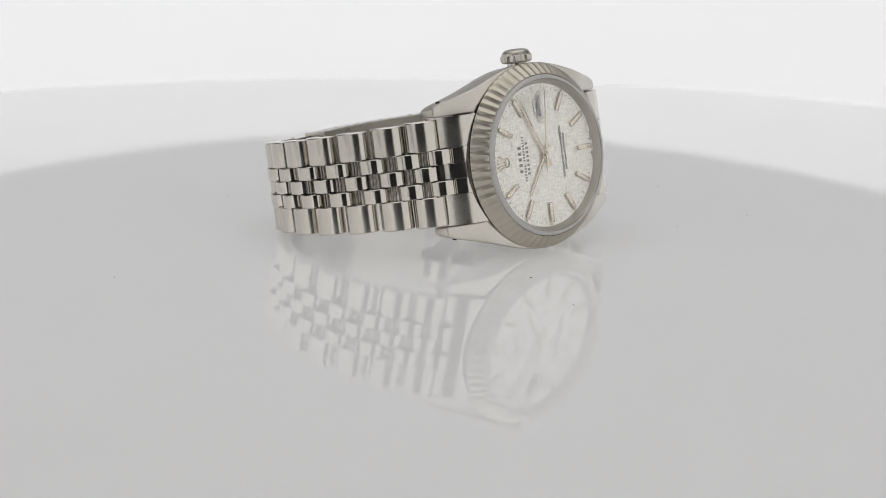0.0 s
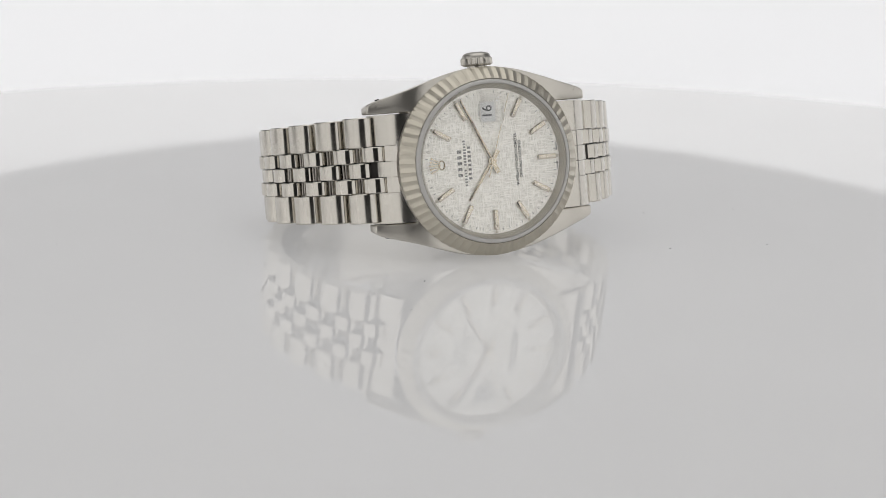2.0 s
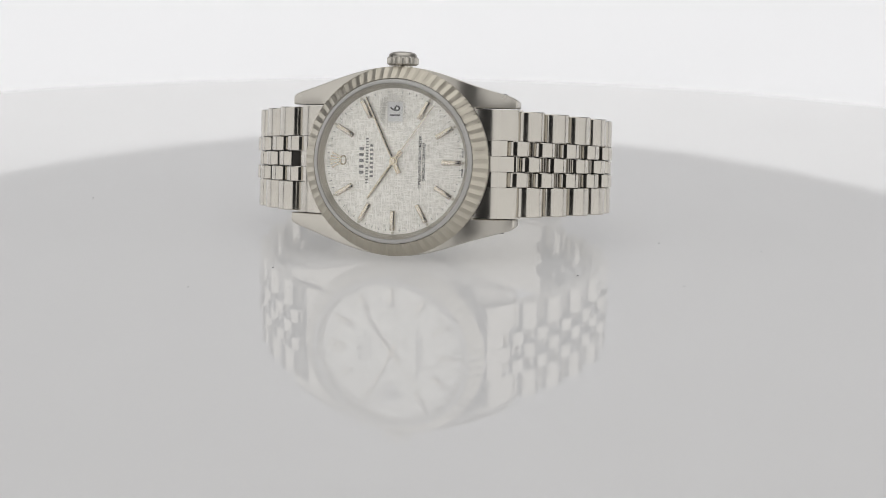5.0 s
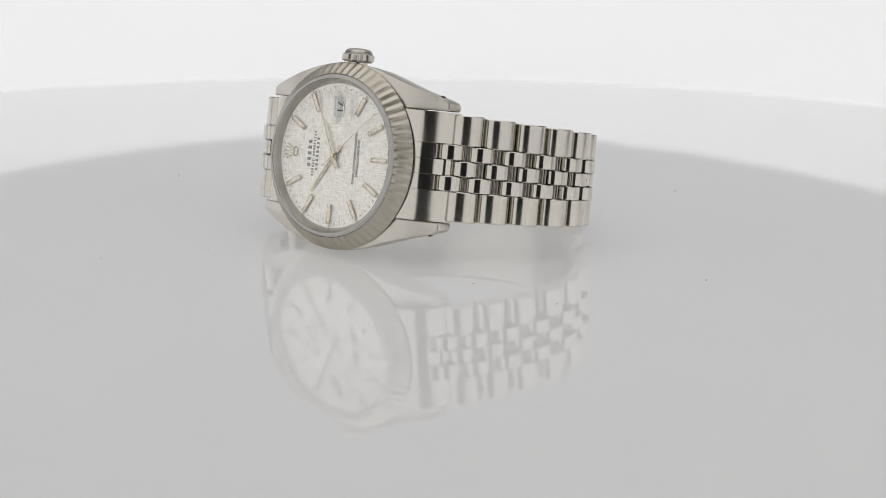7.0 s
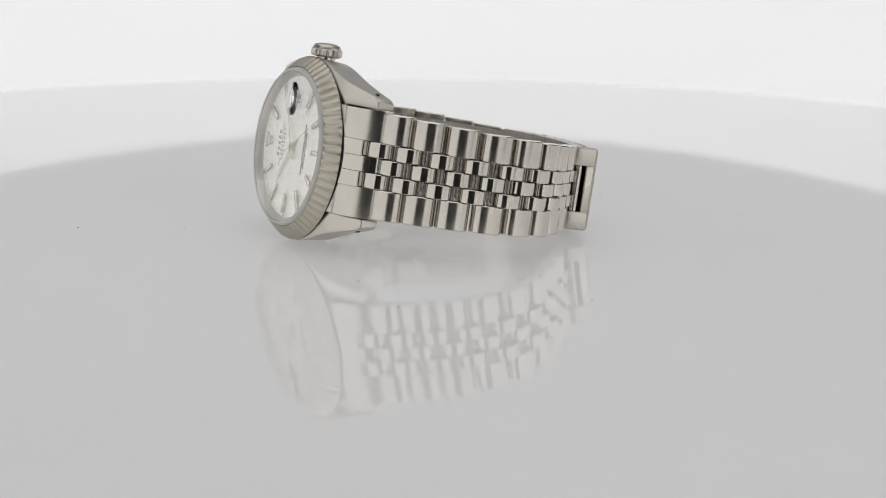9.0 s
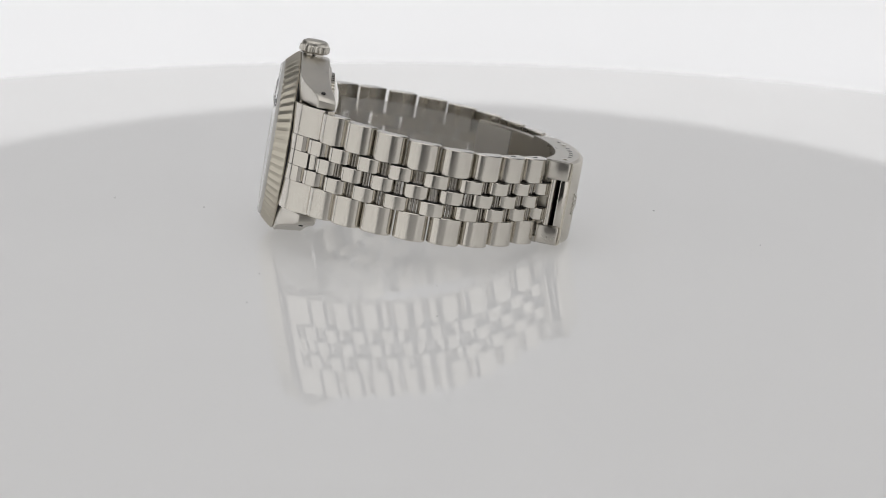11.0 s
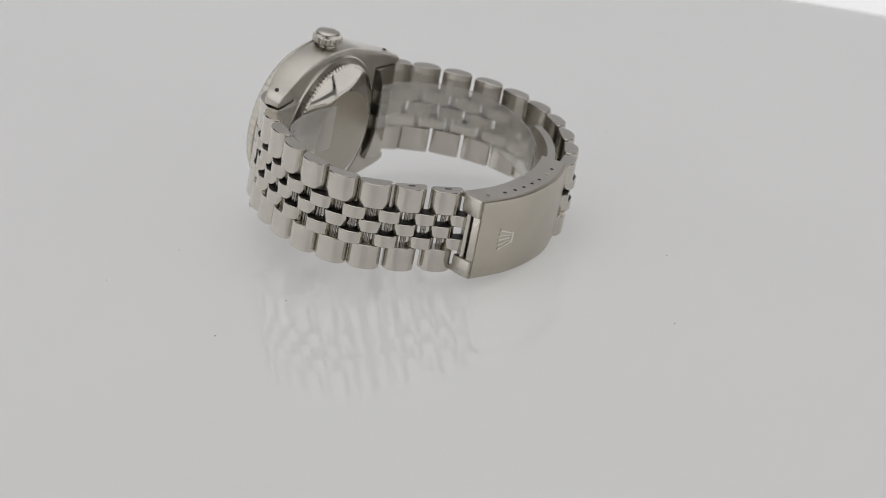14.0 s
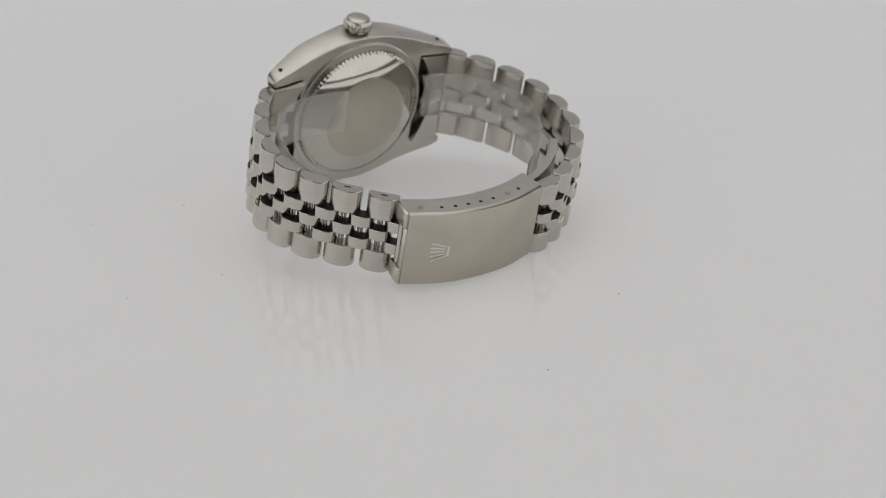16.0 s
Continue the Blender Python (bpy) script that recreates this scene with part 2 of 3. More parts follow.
def case_body(watch):
    bm = bmesh.new()
    xs = [-22.1, -21.7, -21.0, -20.0, -18.8, -17.5, -16, -14.9]
    xs = xs + [-13, -11, -9, -7, -5, -3, -1, 1, 3, 5, 7, 9, 11, 13] + [-v for v in reversed(xs)]
    zr = [[-z_out(x), -10.35, 10.35, z_out(x)] for x in xs]
    front = [[bm.verts.new((x, case_front(x), z)) for z in r] for x, r in zip(xs, zr)]
    back = [[bm.verts.new((x, case_back_y(x), z * (0.968 if abs(z) > 10.4 else 1.0))) for z in r] for x, r in zip(xs, zr)]

    def there(i, j):
        return 0 <= i < len(xs) - 1 and 0 <= j < 3 and (j != 1 or abs(xs[i] + xs[i + 1]) / 2 < 14.9)

    for i in range(len(xs) - 1):
        for j in range(3):
            if not there(i, j):
                continue
            for g in (front, back):
                bm.faces.new((g[i][j], g[i][j + 1], g[i + 1][j + 1], g[i + 1][j]))
            for di, dj, e in ((-1, 0, ((i, j), (i, j + 1))), (1, 0, ((i + 1, j), (i + 1, j + 1))), (0, -1, ((i, j), (i + 1, j))), (0, 1, ((i, j + 1), (i + 1, j + 1)))):
                if not there(i + di, j + dj):
                    (a, b), (c, d) = e
                    bm.faces.new((front[a][b], front[c][d], back[c][d], back[a][b]))
    bmesh.ops.recalc_face_normals(bm, faces=bm.faces)
    sharp = [e for e in bm.edges if len(e.link_faces) == 2 and e.calc_face_angle(0.0) > radians(50)]
    bmesh.ops.bevel(bm, geom=sharp, offset=0.32, segments=3, affect="EDGES", profile=0.5)
    case = part("case_body", bm, SATIN, watch, "satin steel middle case with four lugs", angle=28)
    # holes for the spring bars in the lugs
    for sx in (-1, 1):
        for sz in (-1, 1):
            bm = bmesh.new()
            rod(bm, 0.42, 0.3, Matrix.Translation((sx * 19.6, 5.9, sz * (z_out(19.6) - 0.135))) @ Matrix.Rotation(radians(15 * sx * sz), 4, "Y"), 14)
            part("lug_hole", bm, DARK, case, "dark spring bar hole")
    # screw-down back: flange, coin edge, polished slope, satin disc
    bm = bmesh.new()
    lathe(bm, [(15.9, 6.6), (15.9, 7.2), (15.6, 7.5), (13.6, 7.5)], 128)
    part("back_flange", bm, SATIN, case)
    bm = bmesh.new()

    def coin(a, r, y):
        return (r + 0.16 * (1 if math.sin(a * 90) > 0 else -1) if r > 14.0 else r), y
    lathe(bm, [(14.45, 7.4), (14.45, 8.3), (13.9, 8.6)], 720, shape=coin)
    part("coin_edge", bm, POLISHED, case, "notched edge of the screw-down back", angle=25)
    bm = bmesh.new()
    lathe(bm, [(14.1, 7.4), (13.95, 8.5), (13.7, 8.62), (9.75, 10.5), (9.4, 10.55)], 128)
    part("back_slope", bm, MIRROR, case, "mirror polished slope of the case back")
    bm = bmesh.new()
    vs = lathe(bm, [(9.5, 10.2), (9.45, 10.57), (9.2, 10.62)], 96)
    cap(bm, [v[-1] for v in vs])
    part("back_disc", bm, BRUSHED, case, "flat satin centre of the case back")
    return case


FLUTES = 64
HEAD = Matrix.Translation((0, -0.6 * MM, 0))     # dial, bezel and crystal stand this far out


def bezel(watch):
    bm = bmesh.new()

    def flute(a, r, y):
        k = abs(((a * FLUTES / (2 * math.pi)) % 1.0) - 0.5) * 2
        k = k ** 0.8
        w = 1.0 if r > 15.65 and y < 1.3 else 0.0
        return r - 0.11 * w * k, y + 0.19 * w * k
    prof = [(16.6, 1.75), (17.72, 1.68), (17.88, 1.45), (17.82, 1.22), (17.45, 0.72), (16.85, 0.05), (16.3, -0.55), (15.7, -1.15), (15.55, -1.2), (15.46, -1.05), (15.46, -0.3)]
    lathe(bm, prof, FLUTES * 8, shape=flute)
    b = part("bezel", bm, GOLD, watch, "fluted white gold bezel", angle=24, m=HEAD)
    # dark joint between bezel and case
    bm = bmesh.new()
    lathe(bm, [(16.5, 1.4), (17.7, 1.5), (17.7, 1.95), (16.5, 1.95)], 128, closed=True)
    part("bezel_gasket", bm, DARK, watch, m=HEAD)
    bm = bmesh.new()
    lathe(bm, [(14.74, -1.62), (14.66, -1.55), (13.72, 0.02), (13.72, 0.3), (14.92, 0.3), (14.92, -1.5)], 128, closed=True)
    part("inner_ring", bm, WALL, watch, "sloping satin ring round the dial", m=HEAD)
    return b


def crystal(watch):
    bm = bmesh.new()
    prof = [(14.6, -1.4), (14.6, -1.74), (9, -1.75), (4, -1.75), (0.3, -1.75)]
    inner = [(0.3, -1.4), (4, -1.4), (9, -1.4), (14.4, -1.4)]
    vs = lathe(bm, prof, 96)
    ws = lathe(bm, inner, 96)
    cap(bm, [v[-1] for v in vs])
    cap(bm, [v[0] for v in ws])
    n = len(vs)
    for i in range(n):
        j = (i + 1) % n
        bm.faces.new((vs[i][0], vs[j][0], ws[j][-1], ws[i][-1]))
    c = part("crystal", bm, CRYSTAL, watch, "clear flat crystal with a magnifier over the date", angle=6, m=HEAD)
    c.visible_shadow = False
    bm = bmesh.new()
    lathe(bm, [(15.44, -0.4), (15.44, -1.2), (15.38, -1.36), (15.25, -1.55), (15.1, -1.72), (14.95, -1.8), (14.76, -1.82), (14.64, -1.74), (14.64, -1.6), (14.94, -1.5), (14.94, -0.4)], 128, closed=True)
    part("crystal_rim", bm, FROST, watch, "hazy grey bevelled edge of the crystal", angle=40, m=HEAD)
    # magnifying lens over the date
    bm = bmesh.new()
    rows = []
    n = 56
    for k in range(9):
        f = k / 8
        row = []
        for i in range(n):
            a = 2 * math.pi * i / n
            ca, sa = math.cos(a), math.sin(a)
            e = 2.6
            q = (abs(ca) ** e + abs(sa) ** e) ** (-1 / e)
            x, z = 2.55 * q * ca * (1 - f * 0.999), 3.25 * q * sa * (1 - f * 0.999)
            y = -2.5 + 0.09 * x * x + 0.058 * z * z
            row.append((x, min(y, -1.84), z + 9.3))
        rows.append(row)
    edge = [(p[0], -1.77, p[2]) for p in rows[0]]
    vs = quads(bm, [edge] + rows, close_v=True)
    bm.faces.new(vs[0])
    bm.faces.new(vs[-1])
    lens = part("magnifier", bm, CRYSTAL, c, "rounded clear date magnifier", angle=50)
    lens.visible_shadow = False


def lettering(name, body, size, mat, parent, deg_pos, label=""):
    """Flat lettering on the dial; deg_pos: (x, z) of its middle. It reads from nine up to three."""
    cu = bpy.data.curves.new(name, "FONT")
    cu.body, cu.size, cu.align_x, cu.align_y, cu.extrude = body, size * MM, "CENTER", "CENTER", 0.02 * MM
    cu.offset = 0.010 * MM
    tmp = new(name, cu)
    me = bpy.data.meshes.new_from_object(tmp.evaluated_get(bpy.context.evaluated_depsgraph_get()))
    bpy.data.objects.remove(tmp)
    me.materials.append(mat)
    ob = new(name, me)
    ob.parent = parent
    x, z = deg_pos
    # letters run along +Z, their tops towards -X
    ob.matrix_basis = Matrix(((0, -1, 0, x * MM), (0, 0, -1, -0.05 * MM), (1, 0, 0, z * MM), (0, 0, 0, 1)))
    return tagged(ob, label)


def dial(watch):
    bm = bmesh.new()
    vs = lathe(bm, [(13.8, 0.5), (13.8, 0.0)], 128)
    cap(bm, [v[1] for v in vs])
    d = part("dial", bm, DIAL, watch, "silvered dial with a woven linen grain", m=HEAD)
    for h in (1, 2, 4, 5, 6, 7, 8, 9, 10, 11):
        bm = bmesh.new()
        block(bm, 3.8, 0.50, 0.95, bevel=0.2)
        x, z = hour_point(h * 30, 11.15)
        part("hour_marker", bm, MARKER, d, m=Matrix.Translation((x * MM, -0.27 * MM, z * MM)) @ turned(h * 30))
        bm = bmesh.new()
        rod(bm, 0.27, 0.12, Matrix.Rotation(radians(90), 4, "X"), 12)
        x, z = hour_point(h * 30, 13.42)
        part("lume_dot", bm, LUME, d, m=Matrix.Translation((x * MM, -0.03 * MM, z * MM)))
    bm = bmesh.new()
    for k in range(60):
        if k % 5:
            x, z = hour_point(k * 6, 13.0)
            block(bm, 0.42, 0.03, 0.10, (x, -0.02, z), turned(k * 6))
    part("minute_ticks", bm, PALE_PRINT, d)
    # emblem at twelve: an open oval base and five prongs with beads
    bm = bmesh.new()
    n = 28
    rows = []
    for i in range(n):
        a = 2 * math.pi * i / n
        ca, sa = math.cos(a), math.sin(a)
        rows.append([(-10.0 + ca * (0.55 + q), -0.16 + w, sa * (0.82 + q)) for q, w in ((0.13, 0.1), (0.0, -0.06), (-0.13, 0.1))])
    quads(bm, rows, close_u=True, close_v=True)
    for k in (-2, -1, 0, 1, 2):
        m = Matrix.Translation((-10.35, -0.15, k * 0.26)) @ turned(k * 13)
        long = 2.1 - 0.12 * abs(k)
        block(bm, long, 0.20, 0.17, rot=m @ Matrix.Translation((-long / 2, 0, 0)))
        rod(bm, 0.19, 0.24, m @ Matrix.Translation((-long, 0, 0)) @ Matrix.Rotation(radians(90), 4, "X"), 10)
    part("emblem", bm, HAND, d, "applied metal emblem")
    # maker's lines, as plain bars the size of their letters
    for x, z0, z1, high, words in ((-6.4, -2.75, 2.75, 0.95, (5,)), (-5.32, -4.4, 4.4, 0.56, (6, 9)), (-4.42, -3.3, 3.3, 0.68, (8,))):
        total = sum(words) + len(words) - 1
        pitch = (z1 - z0) / total
        at = z0
        for count in words:
            for k in range(count):
                bm = bmesh.new()
                zm = at + pitch * (k + 0.5)
                block(bm, high * 0.9, 0.03, pitch * 0.52, (x, -0.02, zm))
                part("printed_bar", bm, PALE_PRINT, d)
            at += pitch * (count + 1)
    lettering("lettering", "SUPERLATIVE CHRONOMETER", 0.72, PRINT, d, (5.05, 0.0))
    lettering("lettering", "OFFICIALLY CERTIFIED", 0.70, PRINT, d, (5.82, 0.0))
    lettering("lettering", "T SWISS", 0.46, PRINT, d, (13.3, -1.9))
    lettering("lettering", "MADE T", 0.46, PRINT, d, (13.3, 1.9))
    # date window with its frame
    bm = bmesh.new()
    block(bm, 2.3, 0.04, 3.2, (0, -0.03, 9.3))
    w = part("date_window", bm, DATE_WHITE, d, "white date disc showing sixteen")
    lettering("date_number", "16", 2.25, PRINT, w, (0.0, 9.3))
    bm = bmesh.new()
    for x, z, sx, sz in ((-1.25, 9.3, 0.2, 3.6), (1.25, 9.3, 0.2, 3.6), (0, 7.6, 2.3, 0.2), (0, 11.0, 2.3, 0.2)):
        block(bm, sx, 0.16, sz, (x, -0.06, z))
    part("window_frame", bm, EMBLEM, w)
    return d


def hand(watch, name, length, tail, width, label, thin=False):
    bm = bmesh.new()
    if thin:
        block(bm, length, 0.10, width, (-length / 2, 0, 0))
        block(bm, tail, 0.10, width * 1.6, (tail / 2, 0, 0))
        rod(bm, 0.42, 0.34, Matrix.Rotation(radians(90), 4, "X"), 20)
    else:
        # a ridged baton on a broader flat tail
        rows = [[(x, 0.03, -s), (x, -h, 0), (x, 0.03, s)]
                for x, s, h in ((tail, 0.42, 0.0), (0.9, 0.42, 0.0), (0.55, 0.30, 0.02), (-0.6, width / 2, 0.03), (-length * 0.6, width / 2, 0.03), (-length + 0.3, width * 0.36, 0.02), (-length, 0.06, 0.0))]
        vs = quads(bm, rows, close_v=True)
        bm.faces.new(vs[0])
        bm.faces.new(vs[-1])
        rod(bm, 0.78, 0.22, Matrix.Rotation(radians(90), 4, "X"), 28)
    return part(name, bm, HAND, watch, label, angle=20)


def crown(watch):
    bm = bmesh.new()
    n = 22

    def knurl(a, r, y):
        k = abs(((a * n / (2 * math.pi)) % 1.0) - 0.5) * 2
        return (r - 0.26 * max(0, k - 0.3) / 0.7 if r > 2.9 else r), y
    prof = [(2.0, 0.0), (2.6, 0.05), (2.75, 0.2), (3.05, 0.4), (3.05, 1.45), (2.8, 1.62), (2.72, 1.85), (2.55, 2.2), (2.3, 2.42), (1.7, 2.62), (1.0, 2.72), (0.2, 2.75)]
    vs = lathe(bm, prof, n * 8, shape=knurl)
    cap(bm, [v[-1] for v in vs])
    cap(bm, [v[0] for v in vs])
    m = Matrix.Translation((0, 3.5 * MM, 18.0 * MM)) @ Matrix.Rotation(radians(90), 4, "X")
    c = part("crown", bm, SATIN, watch, "knurled steel winding crown", angle=30, m=m)
    bm = bmesh.new()
    rod(bm, 1.9, 1.4, Matrix.Translation((0, 3.5, 17.7)), 32)
    part("crown_tube", bm, POLISHED, watch)


# outer line of the bracelet: (x, y) at the joints, from the lug round to the clasp
JOINTS_B = [(21.6, 4.8), (26.2, 8.9), (30.6, 14.4), (33.7, 21.1), (35.0, 28.3), (34.3, 35.2), (32.1, 41.6), (28.1, 47.0), (22.9, 51.6), (17.2, 55.2), (11.3, 56.6)]
JOINTS = [(22.5, 6.1), (26.6, 10.4), (30.3, 15.8), (33.1, 21.8), (34.6, 28.7), (33.3, 35.6), (29.4, 41.3), (24.2, 46.2), (18.6, 51.1), (13.2, 53.4), (7.2, 55.4)]


def half_width(k):
    return 10.05 - 0.22 * k


def drop(k):
    return -0.07 * k


def end_piece(watch, sx):
    """Solid end link between the lugs, hugging the bezel."""
    def surf(x):
        x = x if sx > 0 else x + 1.0
        return 0.95 + 0.05 * (x - 14.0) + 0.0095 * max(0.0, x - 14.5) ** 3

    def slab(z0, z1, xe, lift):
        xe = xe if sx > 0 else xe - 1.1
        bm = bmesh.new()
        rows = []
        nz = 6
        for j in range(nz + 1):
            z = z0 + (z1 - z0) * j / nz
            xi = math.sqrt(max(0.0, 17.98 ** 2 - z * z))
            top = [(xi + (xe - xi) * i / 10) for i in range(11)]
            row = [(sx * x, surf(x) - lift, z) for x in top]
            row += [(sx * xe, surf(xe) + 0.7, z), (sx * (xe - 0.5), surf(xe) + 2.0, z), (sx * xi, surf(xe) + 2.0, z)]
            rows.append(row)
        vs = quads(bm, rows, close_v=True)
        bm.faces.new(vs[0])
        bm.faces.new(vs[-1])
        return bm
    e = part("end_link", slab(4.45, 10.2, 22.7, 0.0), SATIN_V, watch, "steel end link fitted between the lugs")
    part("end_link_side", slab(-10.2, -4.45, 22.7, 0.0), SATIN_V, e)
    for z0, z1, xe in ((-4.38, -1.5, 20.75), (-1.42, 1.42, 22.6), (1.5, 4.38, 20.75)):
        part("end_link_ridge", slab(z0, z1, xe, 0.12), POLISHED, e)
    bm = bmesh.new()
    block(bm, 3.4, 2.2, 19.6, (sx * 20.3, 6.6, 0), bevel=0.3)
    part("end_link_core", bm, SATIN, e)
    # added dark plate in place of the shade behind the ridges
    bm = bmesh.new()
    block(bm, 3.0, 0.5, 8.9, (sx * 20.6, 5.2, 0), bevel=0.1)
    part("end_link_gap_shade", bm, GAP_SHADE, e)


def link_section(w, crest, base, n=9, wall=0.75, flare=-0.3):
    """D-shaped outline: flat inside, rounded outside."""
    side = -base + wall
    b = w / 2 + flare
    pts = [(-b, -base), (b, -base), (max(b, w / 2), -base + 0.3)]
    for i in range(n):
        a = math.pi * i / (n - 1)
        c, s = math.cos(a), math.sin(a)
        pts.append((w / 2 * math.copysign(abs(c) ** 0.94, c), side + (crest - side) * s ** 0.92))
    pts.append((-max(b, w / 2), -base + 0.3))
    return pts


def bracelet(watch, sx, count):
    """One side of the bracelet: outer links, three rows of small links, pins."""
    pts = [Vector((sx * x, y, 0)) for x, y in (JOINTS if sx > 0 else JOINTS_B)]
    frames = []
    for k in range(count):
        a, b = pts[k], pts[k + 1]
        u = (b - a).normalized()
        out = Vector((u.y, -u.x, 0)) * sx
        frames.append(((a + b) / 2, u, out, (b - a).length))

    def mat_at(p, u, out, z, sz):
        m = Matrix((u, out, Vector((0, 0, 1)))).transposed().to_4x4()
        return Matrix.Translation((p + Vector((0, 0, z))) * MM) @ m @ Matrix.Diagonal((1, 1, sz, 1))

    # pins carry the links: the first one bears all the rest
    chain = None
    # their near-black colour stands in for shade inside the bracelet
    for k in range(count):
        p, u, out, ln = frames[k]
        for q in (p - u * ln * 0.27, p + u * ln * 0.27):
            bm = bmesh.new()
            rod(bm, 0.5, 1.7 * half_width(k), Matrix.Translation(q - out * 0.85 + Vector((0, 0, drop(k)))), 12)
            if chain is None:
                chain = part("bracelet_side", bm, GAP_SHADE, watch, "five-piece steel link bracelet side")
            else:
                part("pin", bm, GAP_SHADE, chain)
    ob1 = bmesh.new()
    extrude_section(ob1, link_section(6.25, 1.05, 1.95, 17, 0.65), -2.85, 2.85, 0.16)
    outer_me = mesh_of("outer_link", ob1, SATIN_V, 48, rings=True)
    ob2 = bmesh.new()
    extrude_section(ob2, link_section(5.2, 1.05, 1.75, 17, 0.6, 0.08), -1.40, 1.40, 0.12)
    inner_me = mesh_of("inner_link", ob2, POLISHED, 48, rings=True)
    # shade between the small links put into the colour of their side faces
    inner_me.materials.append(GAP_SHADE)
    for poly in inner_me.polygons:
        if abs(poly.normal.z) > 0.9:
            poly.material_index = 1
    ob4 = bmesh.new()
    for side in (-1, 1):
        rod(ob4, 0.27, 2.8, Matrix.Translation((side * 0.31, -0.55, 0)), 12)
    rod_me = mesh_of("hinge_tube", ob4, SHADED_HINGE, 48)

    def add(me, name, m):
        o = new(name, me)
        o.parent = chain
        o.matrix_basis = m

    for k in range(count):
        p, u, out, ln = frames[k]
        h = half_width(k + 0.5)
        s = h / 10.05
        zc = drop(k + 0.5)
        for sz in (-1, 1):
            add(outer_me, "outer_link", mat_at(p, u, out, zc + sz * (h - 2.85 * s), s))
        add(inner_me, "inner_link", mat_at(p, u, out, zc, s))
        for sz in (-1, 1):
            hinge = mat_at(p, u, out, zc + sz * 2.93 * s, s)
            add(rod_me, "hinge_tube", hinge)
        # the two rows beside the middle stand half a step back
        if k == 0:
            q, w = pts[0] + u * 0.25, u
        else:
            w = (frames[k - 1][1] + u).normalized()
            q = pts[k] + Vector((w.y, -w.x, 0)) * sx * 0.12
        o2 = Vector((w.y, -w.x, 0)) * sx
        s2 = half_width(k) / 10.05
        if k:
            hinge = mat_at(q, w, o2, drop(k), s2)
            add(rod_me, "hinge_tube", hinge)
        for sz in (-1, 1):
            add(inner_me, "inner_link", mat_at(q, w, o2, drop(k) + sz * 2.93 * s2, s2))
    if sx > 0:
        w = frames[-1][1]
        o2 = Vector((w.y, -w.x, 0)) * sx
        for sz in (-1, 1):
            add(inner_me, "inner_link", mat_at(pts[count] - w * 0.3, w, o2, drop(count) + sz * 2.93 * s, s))
        for k in (count - 1, count - 2):
            p, u, out, ln = frames[k]
            bm = bmesh.new()
            block(bm, 1.3, 0.34, 0.06)
            h = half_width(k + 0.5)
            part("pin_slot", bm, DARK, chain, m=mat_at(p - out * 0.9, u, out, drop(k + 0.5) + h + 0.01, 1.0))
    return chain


def arc_path(pts, n):
    """Even points on a smooth line through pts (x, y)."""
    P = [Vector((*p, 0)) for p in pts]
    P = [P[0] * 2 - P[1]] + P + [P[-1] * 2 - P[-2]]
    dense = []
    for i in range(1, len(P) - 2):
        for j in range(20):
            t = j / 20
            a, b, c, d = P[i - 1], P[i], P[i + 1], P[i + 2]
            dense.append(0.5 * ((2 * b) + (c - a) * t + (2 * a - 5 * b + 4 * c - d) * t * t + (3 * b - a - 3 * c + d) * t ** 3))
    dense.append(P[-2])
    return [dense[round(i * (len(dense) - 1) / (n - 1))] for i in range(n)]


def strip(bm, pts, thick, z_of):
    """A bent band along pts, thick wide; z_of(f) gives its (low, high) at the fraction f."""
    rows = []
    for i, p in enumerate(pts):
        a, b = pts[max(0, i - 1)], pts[min(len(pts) - 1, i + 1)]
        u = (b - a).normalized()
        n = Vector((u.y, -u.x, 0)) * thick / 2
        z0, z1 = z_of(i / (len(pts) - 1))
        rows.append([(p.x + n.x, p.y + n.y, z0), (p.x + n.x, p.y + n.y, z1), (p.x - n.x, p.y - n.y, z1), (p.x - n.x, p.y - n.y, z0)])
    vs = quads(bm, rows, close_v=True)
    bm.faces.new(vs[0])
    bm.faces.new(vs[-1])


ZC = -0.45


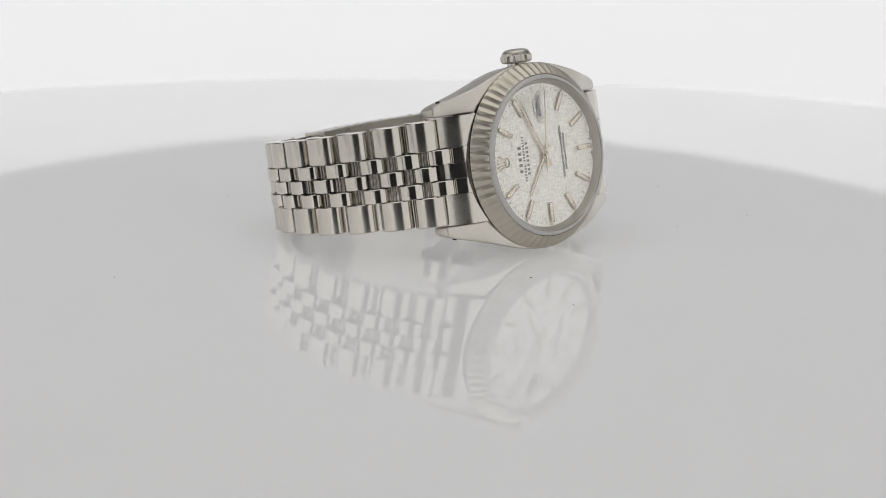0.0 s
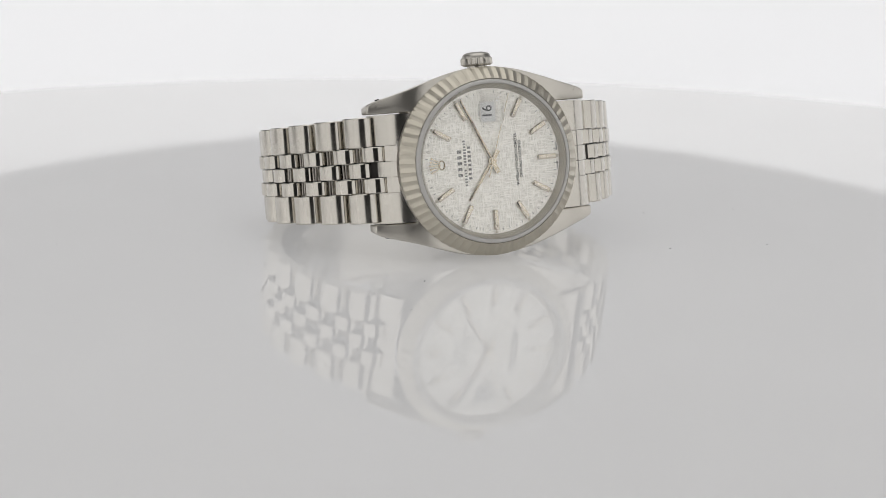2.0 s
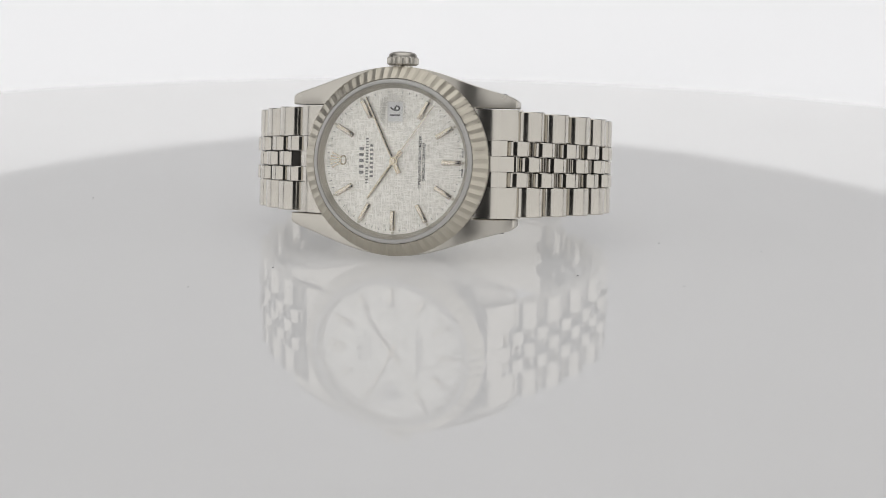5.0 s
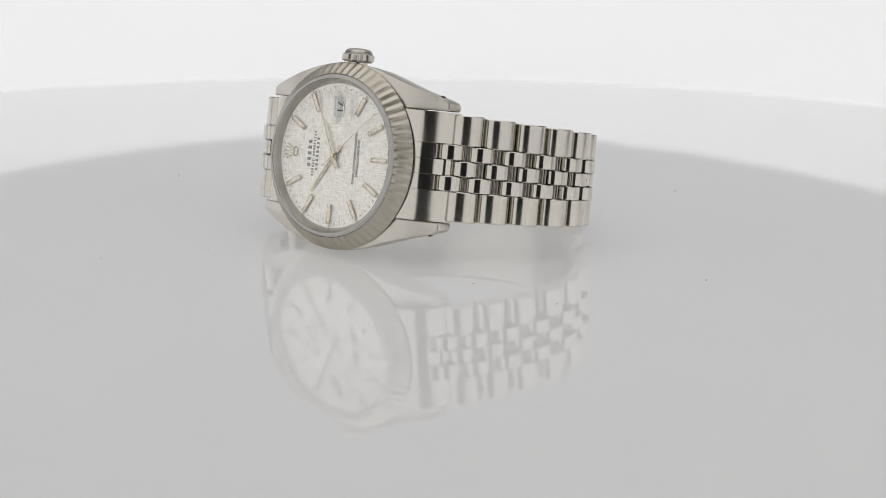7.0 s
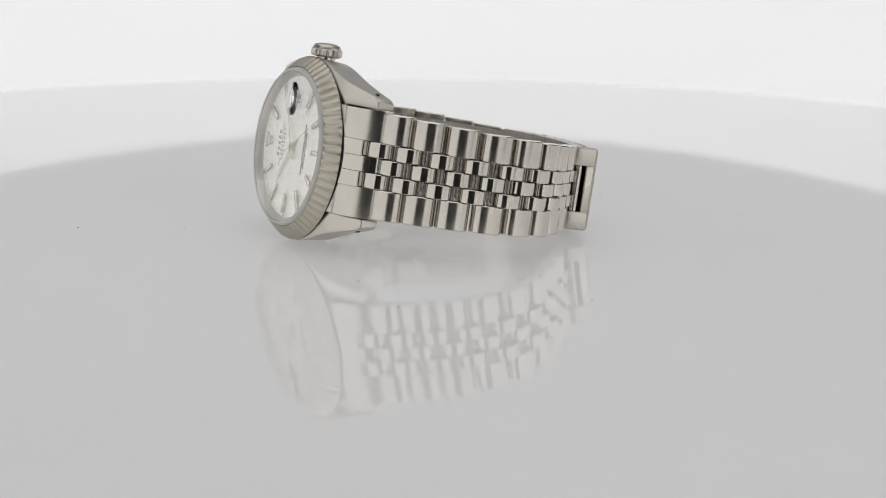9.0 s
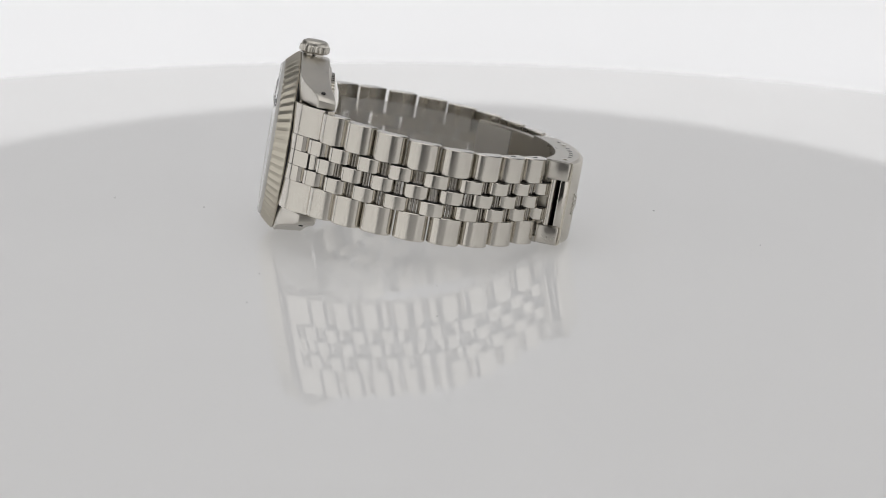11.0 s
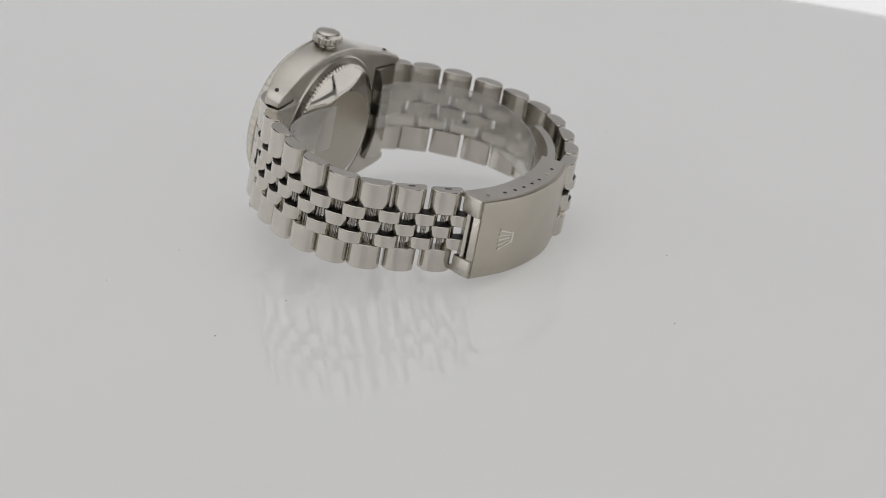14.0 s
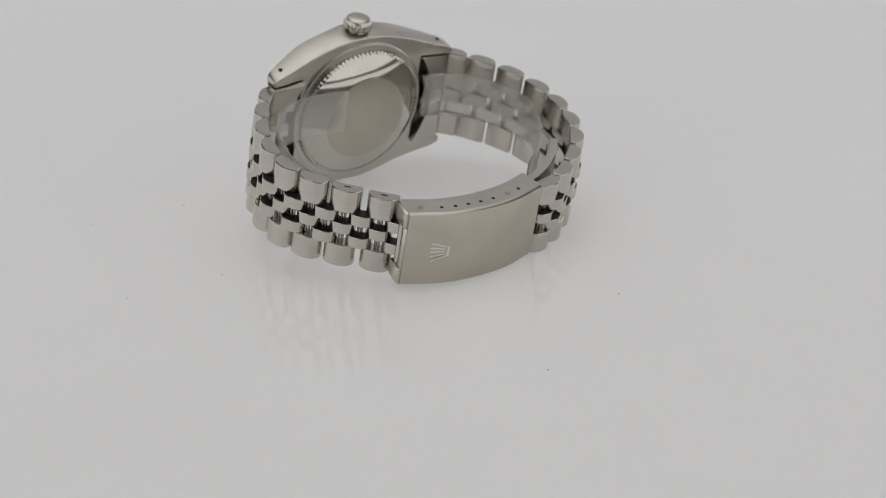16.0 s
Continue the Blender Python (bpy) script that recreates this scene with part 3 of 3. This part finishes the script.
def clasp(watch):
    outer = [(20.0, 55.8), (12.0, 58.6), (4.2, 59.5), (-3.6, 59.0), (-11.0, 56.9)]
    line = arc_path(outer, 25)
    bm = bmesh.new()
    # outer plate with softly rounded long edges
    rows = []
    for i, p in enumerate(line):
        a, b = line[max(0, i - 1)], line[min(24, i + 1)]
        u = (b - a).normalized()
        n = Vector((-u.y, u.x, 0))
        n = n if n.y > 0 else -n
        row = []
        for z, d in ((-8.25, -1.0), (-8.2, -0.45), (-7.95, -0.12), (-7.4, 0.0), (-3.5, 0.05), (0, 0.06), (3.5, 0.05), (7.4, 0.0), (7.95, -0.12), (8.2, -0.45), (8.25, -1.0), (7.2, -1.0), (-7.2, -1.0)):
            q = p + n * d
            row.append((q.x, q.y, z + ZC))
        rows.append(row)
    vs = quads(bm, rows, close_v=True)
    bm.faces.new(vs[0])
    bm.faces.new(vs[-1])
    c = part("clasp_cover", bm, BRUSHED, watch, "folding clasp cover in brushed steel", angle=35)
    inner_line = [p * 0.965 + Vector((0.1, -0.6, 0)) for p in line]
    for sz in (-1, 1):
        bm = bmesh.new()
        rows = []
        for p, q in zip(line, inner_line):
            q = Vector((q.x * 0.98, q.y - 3.0, 0))
            p2 = p + (q - p).normalized() * 0.9
            rows.append([(p2.x, p2.y, ZC + sz * 8.25), (q.x, q.y, ZC + sz * 8.25), (q.x, q.y, ZC + sz * 7.2), (p2.x, p2.y, ZC + sz * 7.2)])
        vs = quads(bm, rows, close_v=True)
        bm.faces.new(vs[0])
        bm.faces.new(vs[-1])
        wall = part("clasp_wall", bm, SATIN, c)
        for i, k in enumerate((2.2, 5.2, 7.5, 9.8, 12.0, 14.3, 17.2, 19.8)):
            j = int(k)
            p = line[j].lerp(line[j + 1], k - j)
            q = Vector((p.x * 0.975, p.y - 2.5, 0))
            bm = bmesh.new()
            pin = i in (0, 6)
            if pin:
                rod(bm, 0.55, 0.24, Matrix.Translation((q.x, q.y, ZC + sz * 8.25)), 14)
                rod(bm, 0.3, 0.3, Matrix.Translation((q.x, q.y, ZC + sz * 8.28)), 10)
            else:
                rod(bm, 0.40, 0.06, Matrix.Translation((q.x, q.y, ZC + sz * 8.25)), 14)
            part("clasp_pin" if pin else "adjust_hole", bm, POLISHED if pin else DARK, wall)
    # turned-in ends beside the opening for the bracelet
    for sz in (-1, 1):
        bm = bmesh.new()
        block(bm, 1.3, 4.4, 3.7, (19.5, 53.2, ZC + sz * 6.35), Matrix.Rotation(radians(-12), 4, "Z"), bevel=0.5)
        part("clasp_lip", bm, SATIN, c)
    bm = bmesh.new()
    block(bm, 1.4, 1.7, 9.4, (19.3, 54.7, ZC), bevel=0.35)
    part("clasp_rim", bm, POLISHED, c)
    # added near-black strip, stands for the dark of the clasp's inside
    bm = bmesh.new()
    strip(bm, [Vector((p.x * 0.95, p.y - 2.6, 0)) for p in line[:24]], 0.3, lambda f: (ZC - 7.1, ZC + 7.1))
    part("clasp_inner_shade", bm, DARK, c)
    bm = bmesh.new()
    rod(bm, 0.7, 14.0, Matrix.Translation((18.9, 52.6, ZC)), 20)
    part("spring_bar", bm, POLISHED, c)
    # folding blade inside, running on under the twelve side
    blade = arc_path([(17.5, 51.3), (9.5, 54.0), (0, 54.9), (-9, 53.4), (-16.0, 50.4), (-22.0, 45.8), (-25.4, 41.8)], 36)
    bm = bmesh.new()
    strip(bm, blade, 1.6, lambda f: (-7.3 + ZC + 0.4 * f, 7.5 + ZC))
    part("folding_blade", bm, SATIN, c, "smooth curved folding blade")
    # emblem on the cover: a base and five prongs
    bm = bmesh.new()
    p, u = line[5], (line[6] - line[4]).normalized()
    up = Vector((u.y, -u.x, 0))
    up = up if up.y > 0 else -up
    side = Vector((-u.x, -u.y, 0))
    base = Matrix((side, up, side.cross(up))).transposed().to_4x4()
    base.translation = p + up * 0.08 + Vector((0, 0, ZC - 0.3))
    block(bm, 0.55, 0.28, 2.4, rot=base @ Matrix.Translation((-1.5, 0, 0)), bevel=0.08)
    for k in (-2, -1, 0, 1, 2):
        m = base @ Matrix.Translation((-1.2, 0, k * 0.5)) @ turned(-k * 9)
        block(bm, 3.0, 0.24, 0.30, rot=m @ Matrix.Translation((1.5, 0, 0)))
        rod(bm, 0.27, 0.26, m @ Matrix.Translation((3.1, 0, 0)) @ Matrix.Rotation(radians(90), 4, "X"), 8)
    part("clasp_emblem", bm, EMBLEM, c, "raised polished emblem")


def protective_film(watch):
    bm = bmesh.new()
    path = arc_path([(6.0, 12.0), (11.0, 10.9), (17.0, 10.7), (22.2, 12.2), (26.0, 16.5), (28.6, 22.0), (29.5, 28.5), (28.3, 35.0), (24.8, 40.0)], 36)
    strip(bm, path, 0.34, lambda f: (-1.0 - 3.1 * f, 8.6 - 2.0 * f))
    f = part("protective_film", bm, FILM, watch, "loose clear plastic protective film inside the bracelet", angle=60)
    bm = bmesh.new()
    path = arc_path([(-15.2, 9.6), (-20.2, 10.9), (-25.3, 14.3), (-29.0, 19.8), (-30.2, 26.0), (-28.6, 31.8), (-25.6, 37.3), (-21.2, 42.6), (-15.2, 47.2)], 36)
    strip(bm, path, 0.34, lambda f: (-3.2, 7.0))
    part("film_end", bm, FILM, f, angle=60)


def wrist_watch():
    watch = new("wrist_watch")
    tagged(watch, "steel wrist watch with fluted bezel lying on its side", "watch")
    case_body(watch)
    bezel(watch)
    crystal(watch)
    dial(watch)
    crown(watch)
    h = hand(watch, "hour_hand", 8.8, 2.4, 0.56, "slim gold hour hand")
    h.matrix_basis = HEAD @ Matrix.Translation((0, -0.38 * MM, 0)) @ turned(305.2)
    minute = hand(watch, "minute_hand", 13.2, 2.5, 0.50, "slim gold minute hand")
    second = hand(watch, "second_hand", 13.1, 3.2, 0.13, "thin gold second hand", thin=True)
    for sx in (-1, 1):
        end_piece(watch, sx)
    bracelet(watch, 1, 8)
    bracelet(watch, -1, 10)
    clasp(watch)
    protective_film(watch)
    return watch, minute, second


setting()
table = turntable()
watch, minute, second = wrist_watch()


def turn_at(t):
    """How far the turntable has turned, in radians."""
    return 0.20549 * t - 0.7507


def motions():
    times = [2.0 * k for k in range(9)]
    lie = Matrix.Translation((0.00202, -0.02960, ZT)) @ Matrix.Rotation(-0.1687, 4, "X") @ Matrix.Rotation(-0.0352, 4, "Y")
    walk(table, [(t, Matrix.Rotation(-turn_at(t), 4, "Z")) for t in times])
    walk(watch, [(t, Matrix.Rotation(-turn_at(t), 4, "Z") @ lie) for t in times])
    walk(minute, [(t, HEAD @ Matrix.Translation((0, -0.60 * MM, 0)) @ turned(64.3 + 0.1 * t)) for t in times])
    walk(second, [(t, HEAD @ Matrix.Translation((0, -0.79 * MM, 0)) @ turned(96.0 + 6.0 * t)) for t in times])


motions()
